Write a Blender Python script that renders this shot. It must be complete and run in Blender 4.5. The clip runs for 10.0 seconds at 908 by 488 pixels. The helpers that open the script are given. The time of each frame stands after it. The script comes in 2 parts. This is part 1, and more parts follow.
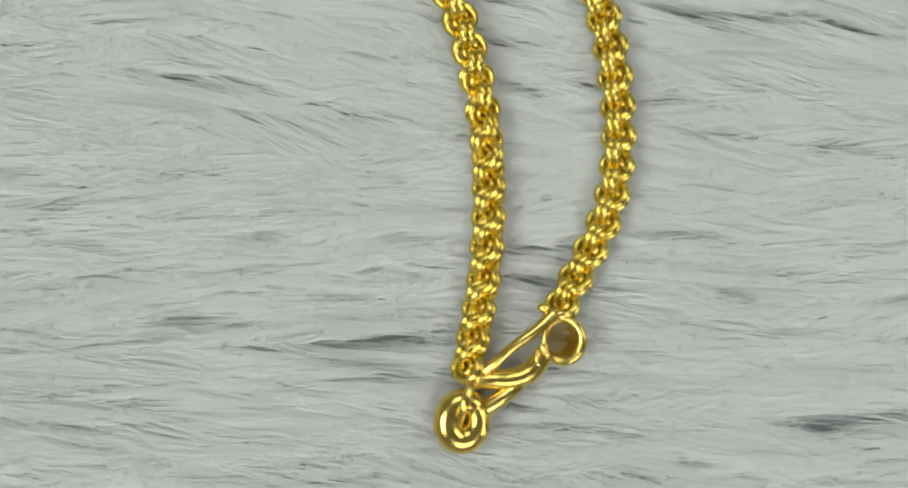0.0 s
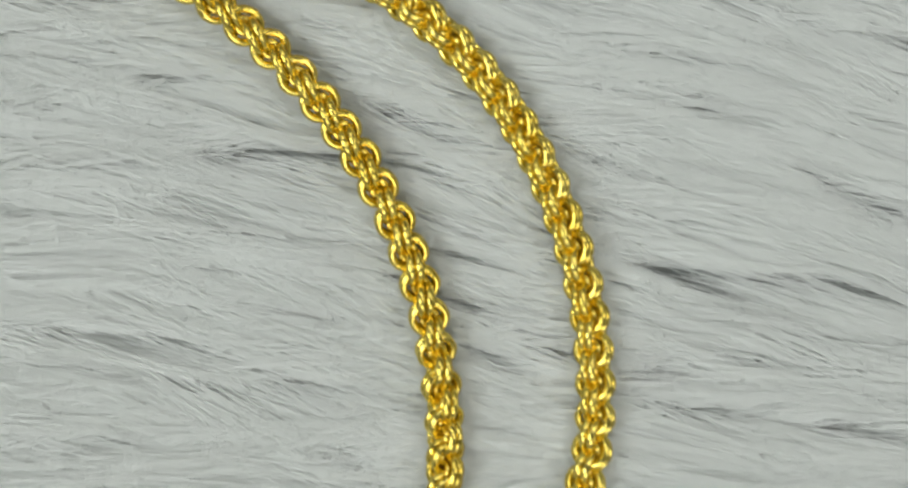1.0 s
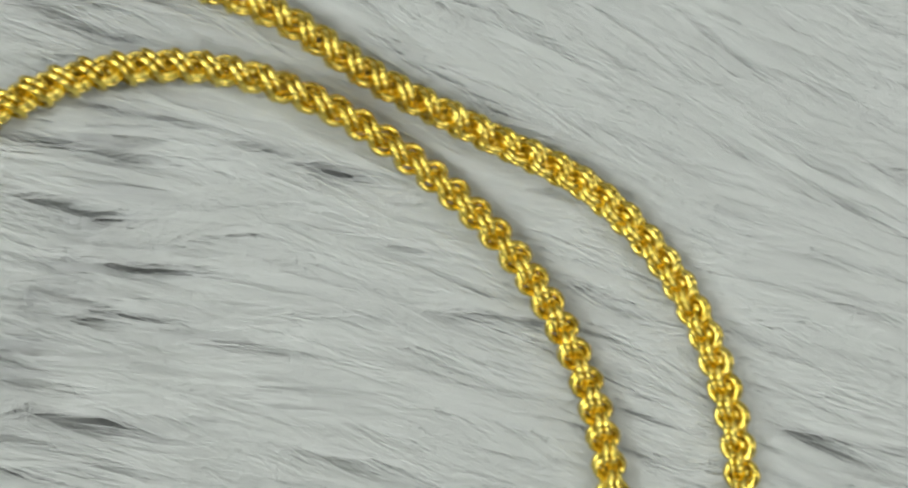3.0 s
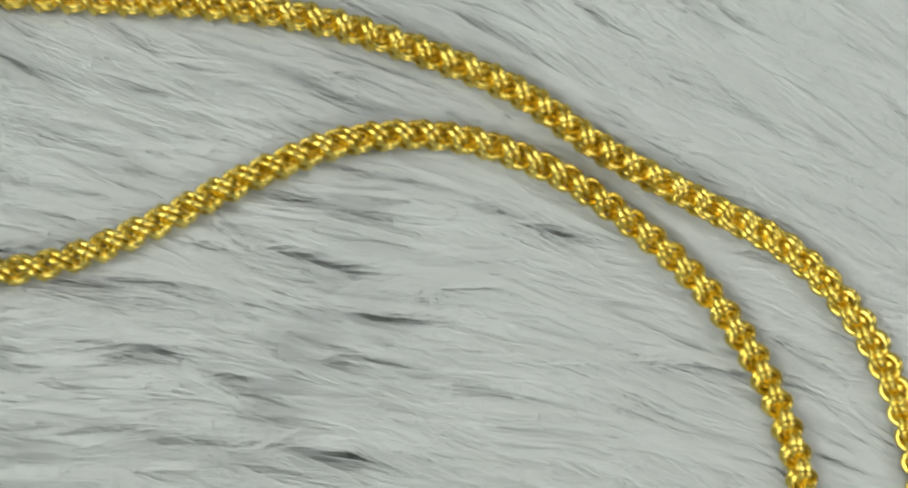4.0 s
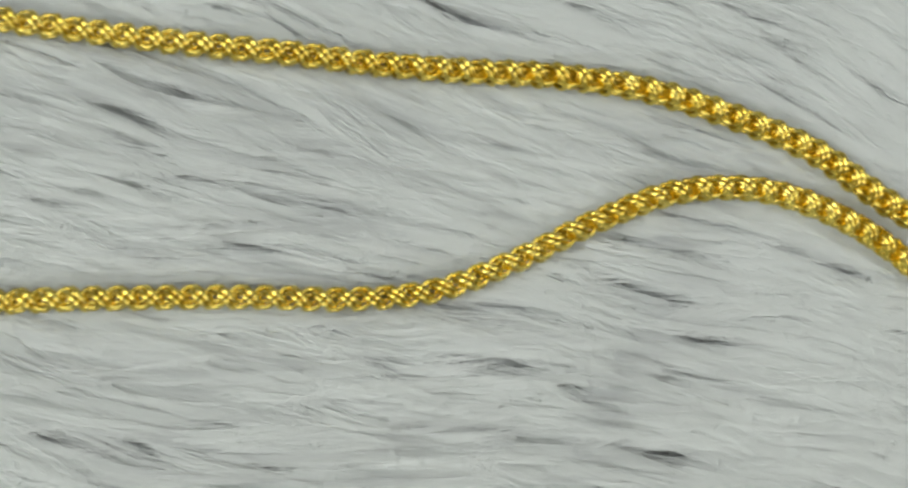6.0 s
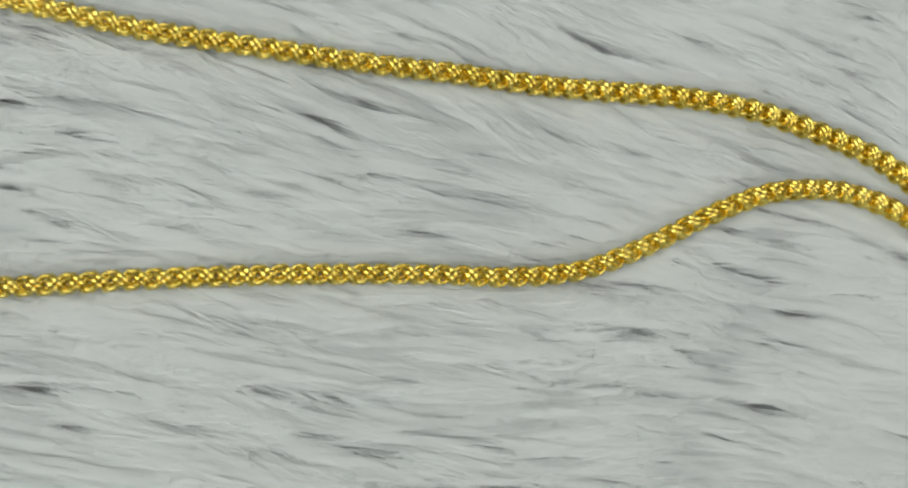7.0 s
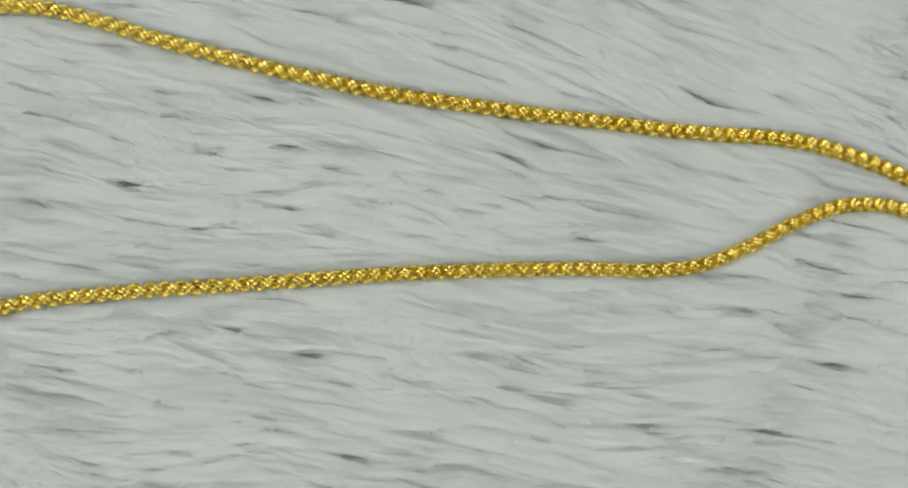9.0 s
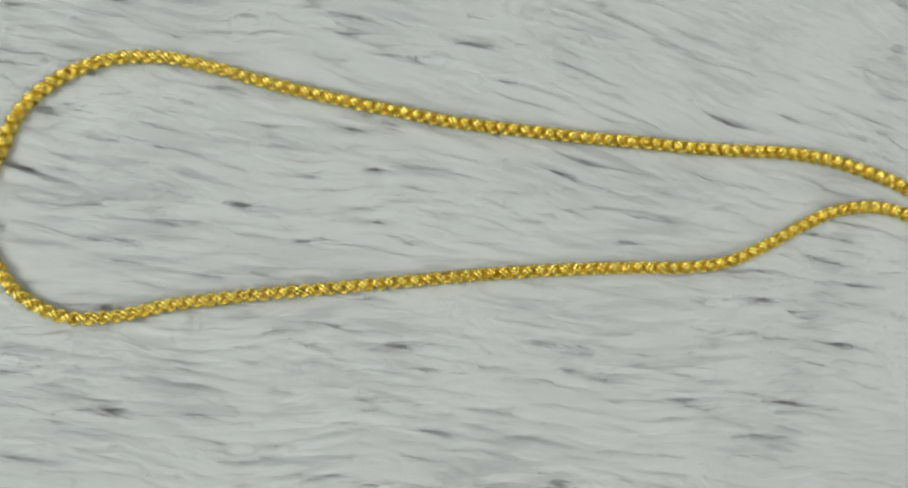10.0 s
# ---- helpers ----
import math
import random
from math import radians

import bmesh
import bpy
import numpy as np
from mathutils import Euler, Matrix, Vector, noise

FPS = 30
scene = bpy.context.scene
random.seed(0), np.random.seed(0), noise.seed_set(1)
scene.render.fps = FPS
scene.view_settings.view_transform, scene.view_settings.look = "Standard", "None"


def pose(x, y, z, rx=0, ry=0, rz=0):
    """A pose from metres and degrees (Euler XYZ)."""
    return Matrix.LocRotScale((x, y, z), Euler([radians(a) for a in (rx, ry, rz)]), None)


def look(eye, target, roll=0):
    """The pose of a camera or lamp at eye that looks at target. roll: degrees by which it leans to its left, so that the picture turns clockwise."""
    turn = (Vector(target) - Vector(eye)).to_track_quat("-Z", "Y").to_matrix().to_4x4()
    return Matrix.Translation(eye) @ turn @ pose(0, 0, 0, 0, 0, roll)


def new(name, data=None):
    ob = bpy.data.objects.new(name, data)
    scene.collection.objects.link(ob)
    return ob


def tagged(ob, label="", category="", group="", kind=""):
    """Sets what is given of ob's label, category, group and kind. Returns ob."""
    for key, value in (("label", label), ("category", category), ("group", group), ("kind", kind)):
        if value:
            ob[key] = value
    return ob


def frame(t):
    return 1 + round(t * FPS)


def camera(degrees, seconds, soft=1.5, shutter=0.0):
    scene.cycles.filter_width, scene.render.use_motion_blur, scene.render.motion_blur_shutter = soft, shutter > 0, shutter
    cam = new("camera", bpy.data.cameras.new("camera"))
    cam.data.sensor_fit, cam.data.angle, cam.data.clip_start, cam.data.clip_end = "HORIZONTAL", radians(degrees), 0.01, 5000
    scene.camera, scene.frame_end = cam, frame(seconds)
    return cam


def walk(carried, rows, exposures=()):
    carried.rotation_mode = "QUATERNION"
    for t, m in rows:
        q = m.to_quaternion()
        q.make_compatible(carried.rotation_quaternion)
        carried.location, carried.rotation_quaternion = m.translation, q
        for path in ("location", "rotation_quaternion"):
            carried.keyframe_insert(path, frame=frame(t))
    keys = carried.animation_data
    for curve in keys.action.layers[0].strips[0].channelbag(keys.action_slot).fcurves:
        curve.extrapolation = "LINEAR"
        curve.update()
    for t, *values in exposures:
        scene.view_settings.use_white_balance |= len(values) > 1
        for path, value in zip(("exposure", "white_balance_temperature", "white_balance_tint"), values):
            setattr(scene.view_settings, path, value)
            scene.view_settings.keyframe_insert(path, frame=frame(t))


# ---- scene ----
# A gold necklace laid out on a white long-haired faux fur rug; all lengths in metres.
cam = camera(60, 10.0, soft=2.5, shutter=0.5)
PATH = [
    (0.0, pose(0.16828, -0.02968, 0.07830, -1.52, -5.74, -7.61)),
    (0.2, pose(0.17055, -0.02648, 0.07616, -1.96, -5.79, -7.39)),
    (0.4, pose(0.17818, -0.01757, 0.07342, -2.00, -3.77, -6.52)),
    (0.5, pose(0.17895, -0.01560, 0.07355, -2.01, -3.79, -6.49)),
    (0.7, pose(0.17948, -0.01059, 0.07230, -1.56, -3.89, -5.85)),
    (1.0, pose(0.17849, -0.00707, 0.06998, -0.22, -3.40, -5.15)),
    (1.5, pose(0.17572, -0.00530, 0.06874, 0.64, -3.37, -4.05)),
    (2.0, pose(0.17156, -0.00053, 0.07115, 0.26, -3.66, -3.14)),
    (2.2, pose(0.17071, 0.00034, 0.07403, 0.93, -3.30, -2.66)),
    (3.3, pose(0.15298, 0.00868, 0.08603, 2.25, -2.44, -0.24)),
    (3.5, pose(0.14800, 0.00940, 0.08764, 2.50, -2.10, 0.05)),
    (4.0, pose(0.13466, 0.01346, 0.09075, 1.61, -2.53, 0.46)),
    (4.5, pose(0.12400, 0.01569, 0.09585, 1.79, -2.41, 0.86)),
    (5.0, pose(0.11043, 0.01568, 0.09978, 1.96, -2.79, 1.14)),
    (5.5, pose(0.10398, 0.01665, 0.10340, 1.85, -2.37, 1.24)),
    (6.0, pose(0.09168, 0.01655, 0.10722, 1.69, -2.28, 1.41)),
    (6.2, pose(0.08591, 0.01442, 0.11029, 2.06, -2.31, 1.55)),
    (7.3, pose(0.05375, 0.01005, 0.13298, 2.95, -5.98, 1.83)),
    (7.5, pose(0.04864, 0.01165, 0.13517, 2.57, -6.45, 1.83)),
    (8.0, pose(0.03832, 0.01119, 0.14517, 3.27, -6.43, 1.64)),
    (8.5, pose(0.02881, 0.00751, 0.15785, 3.94, -5.76, 1.45)),
    (9.0, pose(0.02143, 0.00411, 0.17147, 4.09, -5.47, 1.19)),
    (9.5, pose(0.01046, 0.00220, 0.18518, 4.02, -5.85, 0.62)),
    (10.0, pose(0.00005, 0.00005, 0.20003, 5.12, -5.97, -0.25)),
]
walk(cam, PATH, exposures=[(0.0, 0.0), (10.0, 0.0)])

# ---------------------------------------------------------------- light
world = bpy.data.worlds.new("room_air")
scene.world = world
world.use_nodes = True
world.node_tree.nodes["Background"].inputs["Color"].default_value = (0.8, 0.9, 1.0, 1)
world.node_tree.nodes["Background"].inputs["Strength"].default_value = 0.05


def area_lamp(name, eye, target, sx, sy, watts, colour, label):
    data = bpy.data.lights.new(name, "AREA")
    data.shape, data.size, data.size_y = "RECTANGLE", sx, sy
    data.energy, data.color = watts, colour
    ob = new(name, data)
    ob.matrix_world = look(eye, target)
    return tagged(ob, label, "light")


# unseen lamps added on four sides: even light on fur, bright gold edges
for lamp_eye, watts, tone, words in (
        ((-1.45, -0.15, 1.60), 28, (0.94, 0.975, 1.0), "cool white lamp, unseen, added on the west side"),
        ((0.25, -1.45, 1.60), 14.5, (1.0, 0.985, 0.95), "white lamp, unseen, added on the south side"),
        ((1.60, 0.30, 1.75), 11, (1.0, 0.985, 0.95), "white lamp, unseen, added on the east side"),
        ((-0.10, 1.45, 1.75), 10.5, (0.97, 0.985, 1.0), "white lamp, unseen, added on the north side")):
    area_lamp("added_lamp", lamp_eye, (0.08, 0.0, 0.0), 1.1, 0.9, 0.985 * watts, tone, words)


# ---------------------------------------------------------------- materials
def material(name):
    mat = bpy.data.materials.new(name)
    mat.use_nodes = True
    nt = mat.node_tree
    return mat, nt, nt.nodes["Principled BSDF"]


def link(nt, a, b):
    nt.links.new(a, b)


def noise_node(nt, scale, detail=4.0, rough=0.55):
    n = nt.nodes.new("ShaderNodeTexNoise")
    co = nt.nodes.new("ShaderNodeTexCoord")
    n.inputs["Scale"].default_value = scale
    n.inputs["Detail"].default_value = detail
    n.inputs["Roughness"].default_value = rough
    link(nt, co.outputs["Object"], n.inputs["Vector"])
    return n


def ramp(nt, fac, stops):
    r = nt.nodes.new("ShaderNodeValToRGB")
    while len(r.color_ramp.elements) < len(stops):
        r.color_ramp.elements.new(0.5)
    for el, (at, col) in zip(r.color_ramp.elements, stops):
        el.position, el.color = at, (*col, 1)
    link(nt, fac, r.inputs["Fac"])
    return r


def gold_material(name, tone_a, tone_b, rough, bump):
    mat, nt, p = material(name)
    info = nt.nodes.new("ShaderNodeObjectInfo")
    n = noise_node(nt, 900.0, 3.0)
    mix = nt.nodes.new("ShaderNodeMath")
    mix.operation = "MULTIPLY_ADD"
    link(nt, info.outputs["Random"], mix.inputs[0])
    mix.inputs[1].default_value = 0.5
    link(nt, n.outputs["Fac"], mix.inputs[2])
    r = ramp(nt, mix.outputs[0], [(0.3, tone_a), (0.95, tone_b)])
    link(nt, r.outputs["Color"], p.inputs["Base Color"])
    p.inputs["Metallic"].default_value = 1.0
    rr = nt.nodes.new("ShaderNodeMapRange")
    rr.inputs["To Min"].default_value, rr.inputs["To Max"].default_value = rough * 0.7, rough * 1.5
    link(nt, n.outputs["Fac"], rr.inputs["Value"])
    link(nt, rr.outputs["Result"], p.inputs["Roughness"])
    b = nt.nodes.new("ShaderNodeBump")
    b.inputs["Strength"].default_value = bump
    b.inputs["Distance"].default_value = 0.0001
    fine = noise_node(nt, 2600.0, 2.0)
    link(nt, fine.outputs["Fac"], b.inputs["Height"])
    link(nt, b.outputs["Normal"], p.inputs["Normal"])
    return mat


GOLD = gold_material("yellow_gold_wire", (0.80, 0.60, 0.085), (0.91, 0.73, 0.165), 0.21, 0.12)
GOLD_POLISHED = gold_material("polished_yellow_gold", (0.78, 0.57, 0.11), (0.92, 0.71, 0.19), 0.2, 0.08)


def fur_material():
    mat, nt, p = material("white_faux_fur")
    geo = nt.nodes.new("ShaderNodeNewGeometry")
    # this grey is the shade between tufts, put into the hair colour
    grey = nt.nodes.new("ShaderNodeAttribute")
    grey.attribute_name = "streak_shade"
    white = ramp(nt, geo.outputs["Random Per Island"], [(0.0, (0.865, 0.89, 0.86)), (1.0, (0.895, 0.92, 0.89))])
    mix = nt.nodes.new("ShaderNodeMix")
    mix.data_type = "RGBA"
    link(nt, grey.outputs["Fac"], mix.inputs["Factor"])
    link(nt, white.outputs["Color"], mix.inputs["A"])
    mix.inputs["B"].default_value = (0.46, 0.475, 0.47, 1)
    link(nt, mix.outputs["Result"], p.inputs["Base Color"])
    # the pile is far finer than its ribbons, so it catches light as one soft nap
    up = nt.nodes.new("ShaderNodeMix")
    up.data_type = "VECTOR"
    up.inputs["Factor"].default_value = 0.7
    link(nt, geo.outputs["Normal"], up.inputs[4])
    up.inputs[5].default_value = (0.0, 0.0, 1.0)
    unit = nt.nodes.new("ShaderNodeVectorMath")
    unit.operation = "NORMALIZE"
    link(nt, up.outputs[1], unit.inputs[0])
    link(nt, unit.outputs["Vector"], p.inputs["Normal"])
    p.inputs["Roughness"].default_value = 0.55
    p.inputs["Specular IOR Level"].default_value = 0.12
    p.inputs["Sheen Weight"].default_value = 0.0
    trans = nt.nodes.new("ShaderNodeBsdfTranslucent")
    link(nt, mix.outputs["Result"], trans.inputs["Color"])
    both = nt.nodes.new("ShaderNodeMixShader")
    both.inputs["Fac"].default_value = 0.52
    link(nt, p.outputs["BSDF"], both.inputs[1])
    link(nt, trans.outputs["BSDF"], both.inputs[2])
    link(nt, both.outputs["Shader"], nt.nodes["Material Output"].inputs["Surface"])
    return mat


def plain_material(name, a, b, scale, rough):
    mat, nt, p = material(name)
    n = noise_node(nt, scale)
    r = ramp(nt, n.outputs["Fac"], [(0.35, a), (0.7, b)])
    link(nt, r.outputs["Color"], p.inputs["Base Color"])
    p.inputs["Roughness"].default_value = rough
    return mat


FUR = fur_material()
# the backing's grey also puts shade into the gaps between tufts
BACKING = plain_material("grey_woven_backing", (0.55, 0.57, 0.56), (0.68, 0.70, 0.69), 160.0, 0.95)
WALL = plain_material("painted_wall", (0.28, 0.27, 0.25), (0.33, 0.32, 0.30), 3.0, 0.85)
CEILING = plain_material("painted_ceiling", (0.22, 0.22, 0.21), (0.27, 0.27, 0.26), 3.0, 0.9)
FLOOR = plain_material("dull_floor", (0.22, 0.19, 0.16), (0.30, 0.27, 0.23), 8.0, 0.5)


# ---------------------------------------------------------------- helpers for meshes
def part(name, bm, mat, parent=None, label=""):
    me = bpy.data.meshes.new(name)
    bm.to_mesh(me)
    bm.free()
    me.materials.append(mat)
    ob = new(name, me)
    ob.parent = parent
    return tagged(ob, label)


def slab(name, lo, hi, mat, label, category):
    bm = bmesh.new()
    bmesh.ops.create_cube(bm, size=1.0)
    for v in bm.verts:
        for i in range(3):
            v.co[i] = lo[i] if v.co[i] < 0 else hi[i]
    return tagged(part(name, bm, mat), label, category, kind="structure")


def tube(bm, pts, radii, sides=8, closed=False, squash=1.0):
    """A round wire along pts with a radius at each point; squash flattens it along z."""
    pts = [Vector(p) for p in pts]
    n = len(pts)
    rings, up = [], None
    for i, p in enumerate(pts):
        a = pts[(i - 1) % n] if closed or i else p
        b = pts[(i + 1) % n] if closed or i < n - 1 else p
        t = (b - a).normalized()
        if up is None:
            up = t.orthogonal().normalized()
        up = (up - t * up.dot(t)).normalized()
        side = t.cross(up)
        r = radii[i] if isinstance(radii, (list, tuple)) else radii
        ring = []
        for k in range(sides):
            f = 2 * math.pi * k / sides
            o = up * math.cos(f) * r + side * math.sin(f) * r
            o.z *= squash
            ring.append(bm.verts.new(p + o))
        rings.append(ring)
    last = n if closed else n - 1
    for i in range(last):
        a, b = rings[i], rings[(i + 1) % n]
        for k in range(sides):
            f = bm.faces.new((a[k], a[(k + 1) % sides], b[(k + 1) % sides], b[k]))
            f.smooth = True
    if not closed:
        bm.faces.new(rings[0][::-1])
        bm.faces.new(rings[-1])
    return bm


def spline(ctl, step):
    """Points every step metres along a smooth curve through ctl (x, y in millimetres), with the length so far."""
    c = [np.array(p) / 1000.0 for p in ctl]
    c = [2 * c[0] - c[1]] + c + [2 * c[-1] - c[-2]]
    fine = []
    for i in range(1, len(c) - 2):
        for k in range(24):
            u = k / 24
            p0, p1, p2, p3 = c[i - 1], c[i], c[i + 1], c[i + 2]
            fine.append(0.5 * (2 * p1 + (p2 - p0) * u + (2 * p0 - 5 * p1 + 4 * p2 - p3) * u ** 2 + (3 * p1 - p0 - 3 * p2 + p3) * u ** 3))
    fine.append(c[-2])
    fine = np.array(fine)
    s = np.r_[0, np.cumsum(np.hypot(*np.diff(fine, axis=0).T))]
    q = np.arange(0, s[-1], step)
    return np.c_[np.interp(q, s, fine[:, 0]), np.interp(q, s, fine[:, 1])], q


# ---------------------------------------------------------------- unseen room that closes the place
slab("floor", (-1.8, -1.7, -0.06), (1.9, 1.7, -0.012), FLOOR, "dull brown floor under the white fur rug", "floor")
# walls and ceiling added out of view; dull grey keeps gold reflections dark
slab("wall_north", (-1.8, 1.7, -0.06), (1.9, 1.8, 2.5), WALL, "plain grey painted wall, unseen, added around the rug", "wall")
slab("wall_south", (-1.8, -1.8, -0.06), (1.9, -1.7, 2.5), WALL, "plain grey painted wall, unseen, added around the rug", "wall")
slab("wall_east", (1.9, -1.8, -0.06), (2.0, 1.8, 2.5), WALL, "plain grey painted wall, unseen, added around the rug", "wall")
slab("wall_west", (-1.9, -1.8, -0.06), (-1.8, 1.8, 2.5), WALL, "plain grey painted wall, unseen, added around the rug", "wall")
slab("ceiling", (-1.9, -1.8, 2.5), (2.0, 1.8, 2.6), CEILING, "plain grey painted ceiling, unseen, added above the rug", "ceiling")

# ---------------------------------------------------------------- the line of the necklace
STRAND_LOW = [
    (175.1, -46.4), (178.7, -34.9), (180.3, -23.1), (179.3, -11.2), (175.3, 0.1), (168.7, 10.0), (159.9, 18.1),
    (149.9, 24.6), (138.5, 28.3), (126.6, 27.8), (115.5, 23.5), (104.8, 18.0), (93.7, 13.5), (81.9, 12.0),
    (69.9, 12.0), (57.9, 11.7), (45.9, 11.2), (34.0, 10.5), (22.0, 9.6), (10.1, 8.5), (-1.8, 7.4),
    (-13.8, 6.3), (-25.7, 5.3), (-37.6, 4.0), (-49.5, 2.5), (-61.2, -0.0), (-73.1, -0.4), (-83.8, 4.8),
    (-91.2, 14.2), (-96.1, 25.0),
]
STRAND_HIGH = [
    (185.7, -40.6), (192.4, -30.0), (194.2, -17.6), (192.2, -5.2), (187.0, 6.2), (178.4, 15.3), (167.2, 21.2),
    (156.1, 27.0), (145.6, 33.9), (133.9, 38.5), (121.8, 41.8), (109.3, 43.2), (96.7, 43.5), (84.1, 44.1),
    (71.6, 45.2), (59.0, 46.0), (46.5, 47.1), (33.9, 48.3), (21.4, 49.6), (9.0, 51.7), (-3.4, 53.9),
    (-15.8, 56.4), (-28.0, 59.2), (-40.2, 62.4), (-52.5, 64.7), (-65.1, 63.9), (-76.6, 59.0), (-85.8, 50.5),
    (-90.7, 39.0), (-95.7, 27.5),
]
low_line, low_s = spline(STRAND_LOW, 0.00025)
high_line, high_s = spline(STRAND_HIGH, 0.00025)
CHAIN_Z = 0.0006      # height of the chain's middle over the fur's mean surface
CLASP_LINE = np.array([[0.1745 + 0.012 * u, -0.0505 + 0.008 * u] for u in np.linspace(0, 1, 30)])


# ---------------------------------------------------------------- fur rug
def chain_distance(step=0.001, x0=-0.13, x1=0.25, y0=-0.09, y1=0.11):
    line = np.concatenate([low_line[::3], high_line[::3], CLASP_LINE])
    xs, ys = np.arange(x0, x1, step), np.arange(y0, y1, step)
    d = np.empty((len(ys), len(xs)))
    for j, y in enumerate(ys):
        d[j] = np.sqrt(((xs[:, None] - line[None, :, 0]) ** 2 + (y - line[None, :, 1]) ** 2).min(1))

    def at(x, y):
        i = np.clip(((x - x0) / step).round().astype(int), 0, len(xs) - 1)
        j = np.clip(((y - y0) / step).round().astype(int), 0, len(ys) - 1)
        return d[j, i]
    return at


def smooth(v):
    v = np.clip(v, 0, 1)
    return v * v * (3 - 2 * v)


def seam_gap(x, y):
    """Distance from the sewn seam that crosses the rug as a shallow furrow."""
    return np.abs(x - (0.1135 + 0.40 * y + 0.0015 * np.sin(y * 160)))


def lay(x, y):
    """The direction in which the fur is stroked, in degrees from +x."""
    base = -3 - 13 * smooth((y + 0.010) / 0.07) * smooth((x + 0.03) / 0.09) - 6 * smooth((y - 0.0) / 0.06)
    p = Vector((x * 38, y * 38, 0.3))
    return base - smooth((x - 0.12) / 0.04) * (4 + 9 * smooth((y + 0.035) / 0.03)) + 10 * noise.noise(p) + 6 * noise.noise(p * 2.7)


def fur_strands(clumps, per_clump, box, width, reach, seed, hollow=None):
    """Flat tapering hairs, gathered into tufts that lie over one another. Returns points and painted shade tint."""
    rng = np.random.RandomState(seed)
    x0, x1, y0, y1 = box
    cx, cy = rng.uniform(x0, x1, clumps), rng.uniform(y0, y1, clumps)
    if hollow:
        keep = ~((cx > hollow[0]) & (cx < hollow[1]) & (cy > hollow[2]) & (cy < hollow[3]))
        cx, cy = cx[keep], cy[keep]
    m = len(cx)
    ang = np.radians([lay(a, b) for a, b in zip(cx, cy)]) + rng.normal(0, 0.07, m)
    bend = rng.normal(0, 0.24, m)
    size = reach * rng.uniform(0.65, 1.35, m)
    girth = rng.uniform(0.0010, 0.0027, m)
    layer = rng.uniform(-0.0010, 0.0003, m)
    lift = rng.uniform(-0.0006, 0.0007, m)
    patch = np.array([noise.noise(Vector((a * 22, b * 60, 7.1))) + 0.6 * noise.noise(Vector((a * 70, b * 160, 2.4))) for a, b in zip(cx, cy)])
    # shadows between locks, painted as grey tint on scattered thin tufts
    streak_shade = np.clip((patch + 0.15) * 0.8, 0, 0.42) * (rng.uniform(0, 1, m) < 0.36)
    streak_shade = np.maximum(streak_shade, 0.4 * (rng.uniform(0, 1, m) < 0.03))
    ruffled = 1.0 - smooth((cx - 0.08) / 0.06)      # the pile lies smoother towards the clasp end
    streak_shade = streak_shade * (0.4 + 0.65 * ruffled)
    layer = layer * (0.7 + 0.6 * ruffled)
    # sparse, shorter tufts along the seam, tinted grey for the furrow's shade
    seam = np.exp(-(seam_gap(cx, cy) / 0.0028) ** 2)
    size = size * (1 - 0.5 * seam)
    layer = layer + 0.0004 * seam
    streak_shade = np.maximum(streak_shade, 0.5 * seam * (rng.uniform(0, 1, m) < 0.8))
    girth = np.where(streak_shade > 0.1, girth * 0.42, girth)
    size = np.where(streak_shade > 0.1, size * 1.1, size)
    k = per_clump
    rep = np.repeat(np.arange(m), k)
    n = len(rep)
    off = rng.uniform(-1, 1, n)
    side = off * girth[rep]
    along = rng.uniform(-0.30, 0.30, n) * size[rep] - 0.12 * off ** 2 * size[rep]
    length = size[rep] * rng.uniform(0.7, 1.1, n)
    a0 = ang[rep] + rng.normal(0, 0.022, n)
    crook = bend[rep] + rng.normal(0, 0.045, n)
    dirx, diry = np.cos(ang[rep]), np.sin(ang[rep])
    rx = cx[rep] + dirx * along - diry * side
    ry = cy[rep] + diry * along + dirx * side
    us = np.array([0.0, 0.5, 1.0])
    wid = np.array([0.8, 1.0, 0.06]) * width
    pts = np.empty((n, 3, 2, 3), np.float32)
    px, py = rx.copy(), ry.copy()
    h = layer[rep] + rng.normal(0, 0.00005, n) - 0.0003 * off ** 2
    roll = rng.normal(0, 0.03, n) - 0.15 * off
    for i, u in enumerate(us):
        a = a0 + crook * (u - 0.5) + 0.08 * np.sin(6 * u + bend[rep] * 20)
        if i:
            px = px + np.cos(a) * length * (u - us[i - 1])
            py = py + np.sin(a) * length * (u - us[i - 1])
            # tufts draw together towards the tip
            px = px + diry * side * 0.40
            py = py - dirx * side * 0.40
        z = h - 0.0024 * (1 - u) ** 2 + lift[rep] * u ** 2
        d = DIST(px, py)
        z = z - 0.0036 * np.exp(-(seam_gap(px, py) / 0.0022) ** 2)
        z = np.minimum(z, -0.0013 + 0.0028 * smooth((d - 0.0012) / 0.0038))
        ox, oy = -np.sin(a) * wid[i] * 0.5, np.cos(a) * wid[i] * 0.5
        oz = np.sin(roll) * wid[i] * 0.5
        pts[:, i, 0] = np.c_[px - ox, py - oy, z - oz]
        pts[:, i, 1] = np.c_[px + ox, py + oy, z + oz]
    tint = np.repeat((streak_shade[rep] * rng.uniform(0.5, 1.0, n))[:, None], 3, 1) * np.array([0.0, 0.85, 1.0])
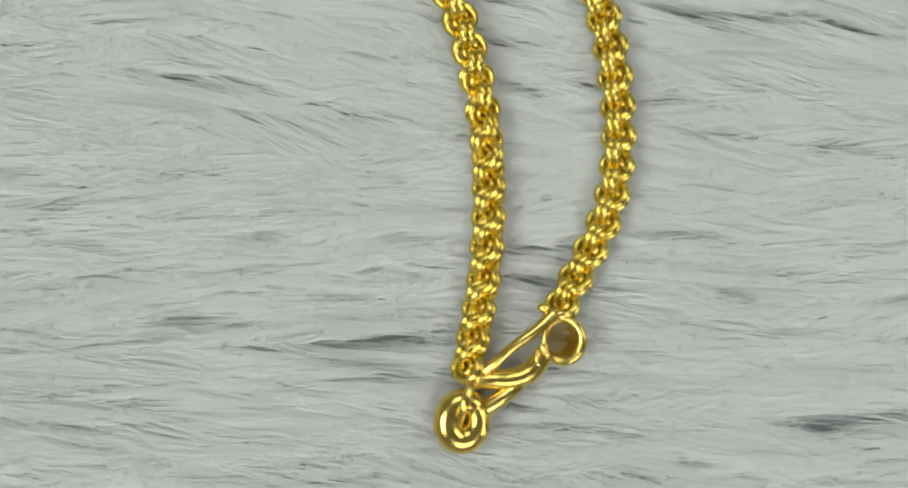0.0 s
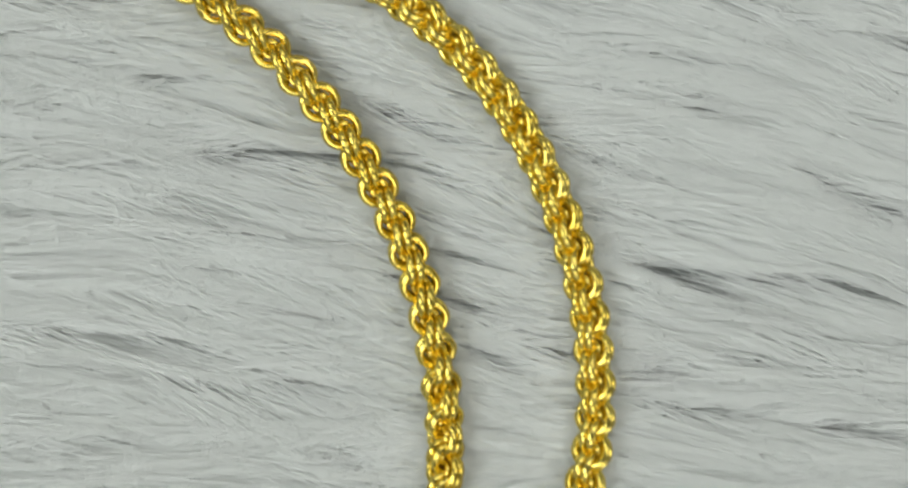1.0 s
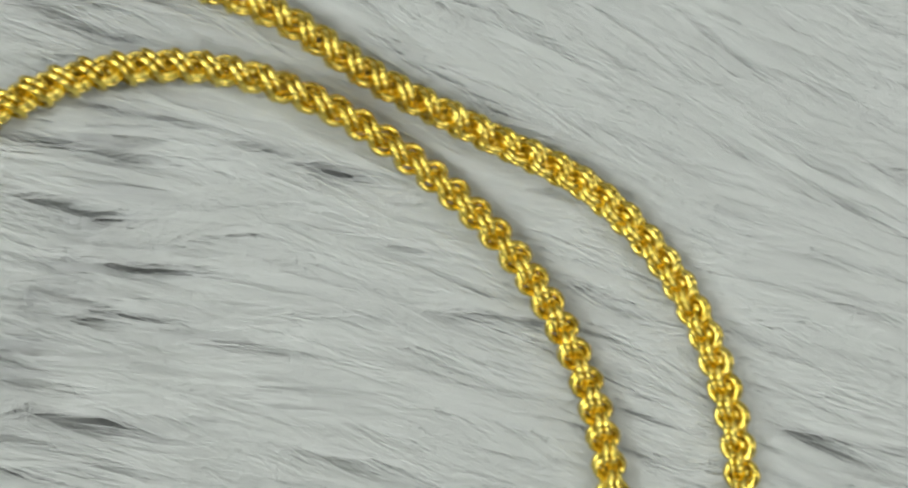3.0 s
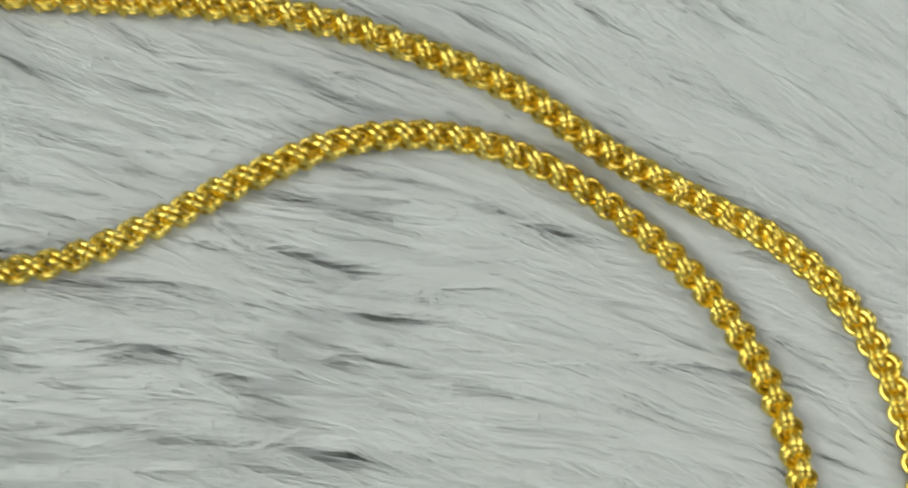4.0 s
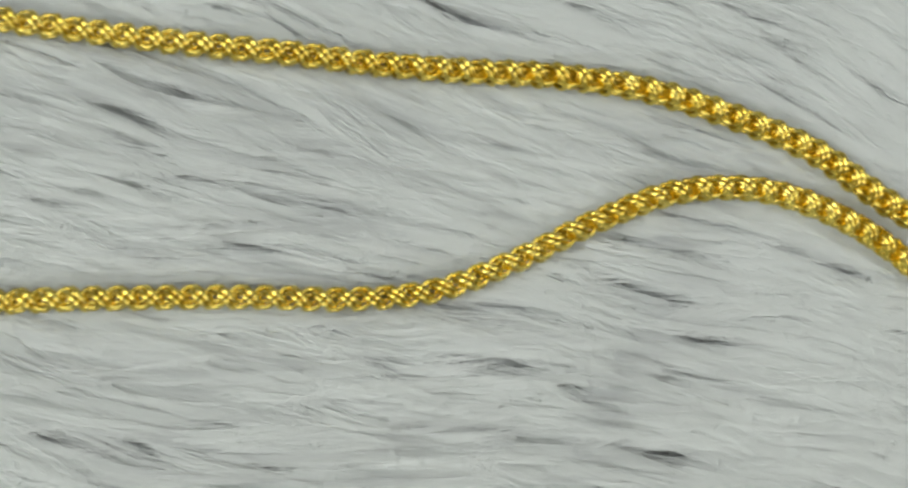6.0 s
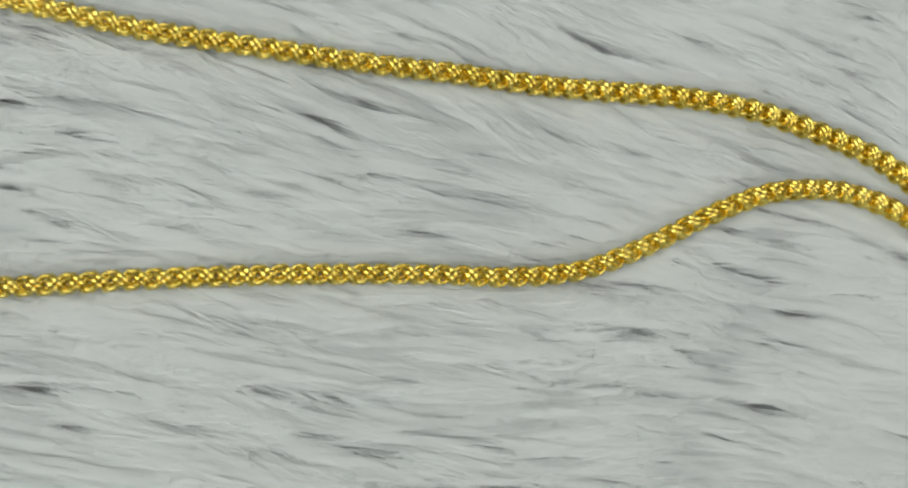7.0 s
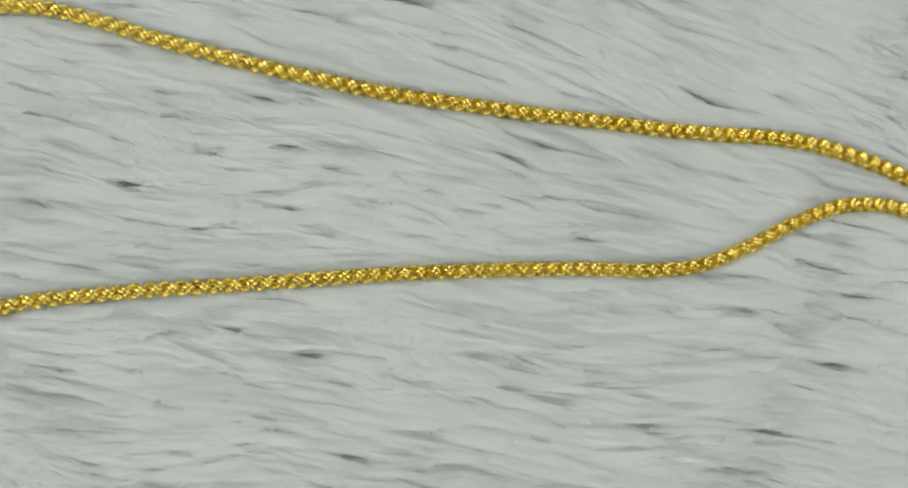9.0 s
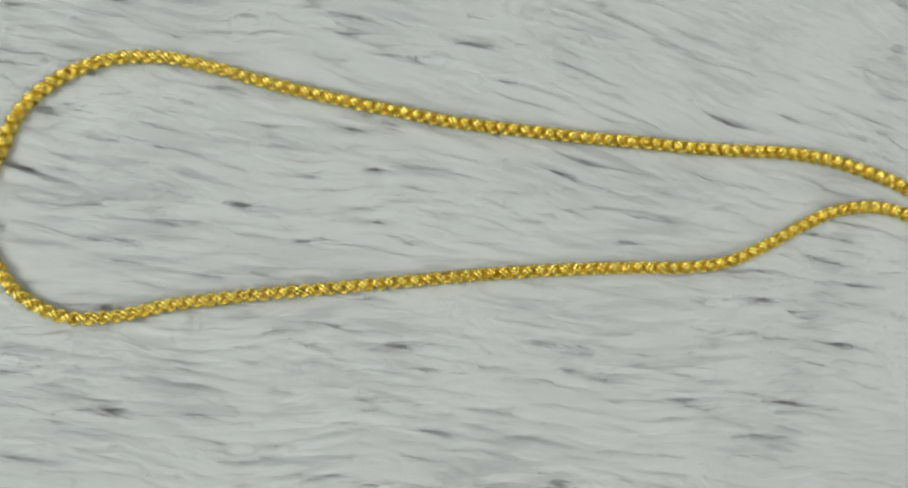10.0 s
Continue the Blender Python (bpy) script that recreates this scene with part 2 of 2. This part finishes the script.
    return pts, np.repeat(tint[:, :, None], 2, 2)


def ribbon_mesh(name, sets):
    pts = np.concatenate([s[0] for s in sets])
    tint = np.concatenate([s[1] for s in sets]).ravel().astype(np.float32)
    n = len(pts)
    base = (np.arange(n) * 6)[:, None, None]
    quad = np.array([[2 * i, 2 * i + 1, 2 * i + 3, 2 * i + 2] for i in range(2)])[None]
    idx = (base + quad).reshape(-1).astype(np.int32)
    me = bpy.data.meshes.new(name)
    me.vertices.add(n * 6)
    me.vertices.foreach_set("co", pts.reshape(-1))
    me.loops.add(len(idx))
    me.loops.foreach_set("vertex_index", idx)
    me.polygons.add(n * 2)
    me.polygons.foreach_set("loop_start", np.arange(0, len(idx), 4, dtype=np.int32))
    me.polygons.foreach_set("use_smooth", np.ones(n * 2, bool))
    me.update(calc_edges=True)
    att = me.attributes.new("streak_shade", "FLOAT", "POINT")
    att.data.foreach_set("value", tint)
    me.validate()
    return me


DIST = chain_distance()


def fur_rug():
    rug = new("fur_rug")
    bm = bmesh.new()
    bmesh.ops.create_grid(bm, x_segments=90, y_segments=70, size=0.5)
    for v in bm.verts:
        v.co.x = v.co.x * 0.9 + 0.06
        v.co.y = v.co.y * 0.7 + 0.01
        v.co.z = -0.0065 + 0.0008 * noise.noise(v.co * 60)
    bmesh.ops.solidify(bm, geom=bm.faces[:], thickness=0.004)
    part("backing", bm, BACKING, rug, "grey woven backing under the pile")
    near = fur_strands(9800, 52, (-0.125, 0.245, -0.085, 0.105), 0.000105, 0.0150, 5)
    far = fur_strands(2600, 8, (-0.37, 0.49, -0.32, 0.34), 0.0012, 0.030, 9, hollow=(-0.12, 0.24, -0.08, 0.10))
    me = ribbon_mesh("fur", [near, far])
    me.materials.append(FUR)
    hair = new("fur", me)
    hair.parent = rug
    tagged(hair, "long white pile, shade between tufts tinted in as grey streaks", kind="stuff")
    return tagged(rug, "long-haired white faux fur rug with shade streaks tinted into its pile", "rug")


fur_rug()


# ---------------------------------------------------------------- necklace
def ellipse_ring(bm, centre, out, axis, long_r, short_r, wire, skew, steps=18, sides=7):
    """A wire ring whose plane faces out; its long side leans by skew from the chain's axis."""
    across = out.cross(axis)
    pts = []
    for k in range(steps):
        f = 2 * math.pi * k / steps
        a, b = math.cos(f) * long_r, math.sin(f) * short_r
        pts.append(centre + axis * (a * math.cos(skew) - b * math.sin(skew)) + across * (a * math.sin(skew) + b * math.cos(skew)))
    tube(bm, pts, wire, sides, closed=True)


def link_mesh():
    """One link: two round rings of wire side by side; the chain's axis is x and the rings face y."""
    bm = bmesh.new()
    for y, r in ((-0.00037, 0.00140), (0.00037, 0.00143)):
        ellipse_ring(bm, Vector((0, y, 0)), Vector((0, 1, 0)), Vector((1, 0, 0)), r, r * 1.04, 0.00036, 0.0, 24, 9)
    # a small coil sits inside and fills the eye of the rings
    for y, r in ((-0.00030, 0.00062), (0.00030, 0.00066)):
        ellipse_ring(bm, Vector((0, y, 0)), Vector((0, 1, 0)), Vector((1, 0, 0)), r, r, 0.00032, 0.0, 16, 7)
    me = bpy.data.meshes.new("link")
    bm.to_mesh(me)
    bm.free()
    me.materials.append(GOLD)
    return me


LINK = link_mesh()


def link_poses(line, lengths, first, pitch, turn, lean, tip, rng):
    """Where each link lies: spaced by half the pitch, every second one turned by a right angle, with a slow twist."""
    s, k, out = first, 0, []
    while s < lengths[-1]:
        i = min(int(s / 0.00025), len(line) - 2)
        p = line[i]
        lo, hi = line[max(i - 4, 0)], line[min(i + 4, len(line) - 1)]
        yaw = math.degrees(math.atan2(hi[1] - lo[1], hi[0] - lo[0]))
        z = CHAIN_Z + 0.00025 * noise.noise(Vector((p[0] * 40, p[1] * 40, 0)))
        m = pose(p[0], p[1], z, 0, 0, yaw) @ pose(0, 0, 0, turn(s) + 90 * (k % 2) + rng.uniform(-2, 2), 0, 0) @ pose(0, 0, 0, 0, 0, (tip(s) if k % 2 else lean(s)) + rng.uniform(-2, 2))
        m = m @ Matrix.Scale(1.0 - 0.08 * float(smooth((s - 0.045) / 0.05)) if k % 2 else 1.0 + 0.13 * float(smooth((s - 0.045) / 0.05)), 4)
        out.append((s, m))
        s += 0.5 * pitch(s)
        k += 1
    return out


SINGLE = 0.225  # links up to here along each side are objects of their own


def necklace():
    chain = new("gold_necklace")
    rng = random.Random(11)
    laid = link_poses(low_line, low_s, 0.0013, lambda s: 0.00305 if s < 0.12 else 0.00324, LOW_TWIST, LOW_LEAN, lambda s: 24 - 17 * float(smooth((s - 0.06) / 0.04)), rng)
    laid += link_poses(high_line, high_s, 0.00045, lambda s: 0.00303 if s < 0.11 else 0.00320, HIGH_TWIST, HIGH_LEAN, lambda s: 4 + 3 * float(smooth((s - 0.05) / 0.04)), rng)
    rest = bmesh.new()
    for s, m in laid:
        if s < SINGLE:
            ob = new("link", LINK)
            ob.parent = chain
            ob.matrix_basis = m
        else:
            seen = len(rest.verts)
            rest.from_mesh(LINK)
            rest.verts.ensure_lookup_table()
            for v in rest.verts[seen:]:
                v.co = m @ v.co
    tagged(part("far_chain", rest, GOLD, chain), kind="stuff")
    return tagged(chain, "yellow gold necklace of doubled round links on white fur", "necklace")


def LOW_TWIST(s):
    return 5 * math.sin(s * 70) + 14 * float(smooth((s - 0.05) / 0.05)) + 42 * float(smooth((0.034 - s) / 0.016))


def HIGH_TWIST(s):
    return 46 - 34 * float(smooth((s - 0.05) / 0.05)) + 5 * math.sin(s * 55 + 1.0)


def LOW_LEAN(s):
    return -12 - 30 * float(smooth((s - 0.045) / 0.05))


def HIGH_LEAN(s):
    return -14 - 30 * float(smooth((s - 0.045) / 0.05))


NECKLACE = necklace()


# ---------------------------------------------------------------- clasp
def oval(cx, cy, rx, ry, z, steps, turn=0.0, tilt=0.0):
    pts = []
    for k in range(steps):
        f = 2 * math.pi * k / steps
        a, b = math.cos(f) * rx, math.sin(f) * ry
        x, y = a * math.cos(turn) - b * math.sin(turn), a * math.sin(turn) + b * math.cos(turn)
        pts.append((0.001 * (cx + x), 0.001 * (cy + y), 0.001 * (z + tilt * x)))
    return pts


def bowed(points, steps=8):
    """A smooth run of points (millimetres) through a few given ones."""
    c = [Vector(p) for p in points]
    c = [c[0] * 2 - c[1]] + c + [c[-1] * 2 - c[-2]]
    out = []
    for i in range(1, len(c) - 2):
        for k in range(steps):
            u = k / steps
            p0, p1, p2, p3 = c[i - 1:i + 3]
            out.append(0.5 * (2 * p1 + (p2 - p0) * u + (2 * p0 - 5 * p1 + 4 * p2 - p3) * u ** 2 + (3 * p1 - p0 - 3 * p2 + p3) * u ** 3) * 0.001)
    out.append(c[-2] * 0.001)
    return out


def tapered(n, a, b, c):
    return [0.001 * ((a * (1 - u) ** 2 + 2 * (2 * b - (a + c) / 2) * u * (1 - u) + c * u * u)) for u in (i / (n - 1) for i in range(n))]


def clasp(parent):
    """A hook clasp: two arms between a fat hollow loop and an open cup."""
    bm = bmesh.new()
    upper = bowed([(-2.0, 0.1, 1.2), (-0.9, 1.1, 1.7), (0.8, 2.7, 2.0), (3.2, 4.4, 2.0), (5.0, 5.9, 1.6)])
    tube(bm, upper, tapered(len(upper), 0.6, 0.52, 0.8), 10)
    body = part("clasp", bm, GOLD_POLISHED, parent, "polished yellow gold hook clasp")
    body.matrix_basis = pose(0.1790, -0.0461, 0.0, 0, 0, -7.6)
    bm = bmesh.new()
    lower = bowed([(-3.4, -1.0, 0.6), (-1.4, -0.7, 1.0), (0.6, -0.7, 1.1), (2.6, 0.0, 1.2), (4.2, 2.0, 1.3)])
    tube(bm, lower, tapered(len(lower), 0.8, 1.1, 1.0), 10)
    part("arm", bm, GOLD_POLISHED, body)
    bm = bmesh.new()
    strut = bowed([(-2.6, -4.0, 0.8), (-1.1, -3.1, 1.1), (0.2, -2.2, 1.2), (1.6, -1.2, 1.1)])
    tube(bm, strut, tapered(len(strut), 0.95, 0.85, 0.75), 10)
    part("strut", bm, GOLD_POLISHED, body)
    bm = bmesh.new()
    ring = oval(-4.05, -4.75, 1.52, 1.92, 0.9, 36, -0.2, 0.1)
    fat = [0.001 * (1.40 + 0.18 * math.cos(2 * math.pi * k / 36 - 3.9)) for k in range(36)]
    tube(bm, ring, fat, 14, closed=True, squash=0.95)
    part("hook_loop", bm, GOLD_POLISHED, body, "fat hollow gold loop")
    bm = bmesh.new()
    tube(bm, bowed([(-4.5, -6.2, 0.2), (-4.55, -4.6, 1.5), (-4.1, -2.8, 2.3), (-3.5, -1.2, 1.8), (-3.2, 0.2, 0.3)]), 0.0005, 10)
    part("end_ring", bm, GOLD_POLISHED, body)
    bm = bmesh.new()
    tube(bm, oval(-2.55, -4.6, 0.5, 1.35, 1.9, 22, 0.15, 0.3), 0.00036, 9, closed=True)
    part("inner_ring", bm, GOLD_POLISHED, body)
    for a, z in (((3.5, 2.9, 2.2), (4.9, 1.1, 2.0)), ((3.1, 2.4, 1.9), (3.5, 0.0, 1.8))):
        bm = bmesh.new()
        mid = tuple((p + q) / 2 + o for p, q, o in zip(a, z, (-0.15, 0.0, 0.25)))
        run = bowed([a, mid, z])
        tube(bm, run, tapered(len(run), 0.26, 0.30, 0.18), 8)
        part("prong", bm, GOLD_POLISHED, body)
    # the cup: a deep bowl with a rolled rim, its mouth turned up
    bm = bmesh.new()
    rows = []
    for j in range(9):
        u = j / 8
        r, z = math.cos(u * 1.45), -math.sin(u * 1.45)
        rows.append([bm.verts.new(Vector(p)) for p in oval(5.8, 3.2, 1.75 * r, 2.05 * r, 2.0 + 4.2 * z, 28, -0.15, 0.3)])
    for a, b in zip(rows, rows[1:]):
        for k in range(28):
            f = bm.faces.new((a[k], b[k], b[(k + 1) % 28], a[(k + 1) % 28]))
            f.smooth = True
    bm.faces.new(rows[-1])
    part("cup", bm, GOLD_POLISHED, body, "hollow gold cup with a dark inside")
    bm = bmesh.new()
    rim = oval(5.8, 3.2, 1.78, 2.08, 1.9, 32, -0.15, 0.3)
    thick = [0.001 * (0.40 + 0.16 * math.cos(2 * math.pi * k / 32 + 0.5)) for k in range(32)]
    tube(bm, rim, thick, 10, closed=True)
    part("rim", bm, GOLD_POLISHED, body)
    bm = bmesh.new()
    bmesh.ops.create_uvsphere(bm, u_segments=14, v_segments=8, radius=0.00062)
    for v in bm.verts:
        v.co = Vector((v.co.x * 1.15 + 0.0040, v.co.y * 0.9 + 0.0064, v.co.z + 0.0012))
    for f in bm.faces:
        f.smooth = True
    part("knob", bm, GOLD_POLISHED, body)
    bm = bmesh.new()
    sleeve = bowed([(4.4, 5.35, 1.2), (5.8, 5.75, 1.5), (7.1, 5.45, 1.2)])
    tube(bm, sleeve, tapered(len(sleeve), 0.5, 0.68, 0.45), 10)
    part("collar", bm, GOLD_POLISHED, body)
    return body


clasp(NECKLACE)
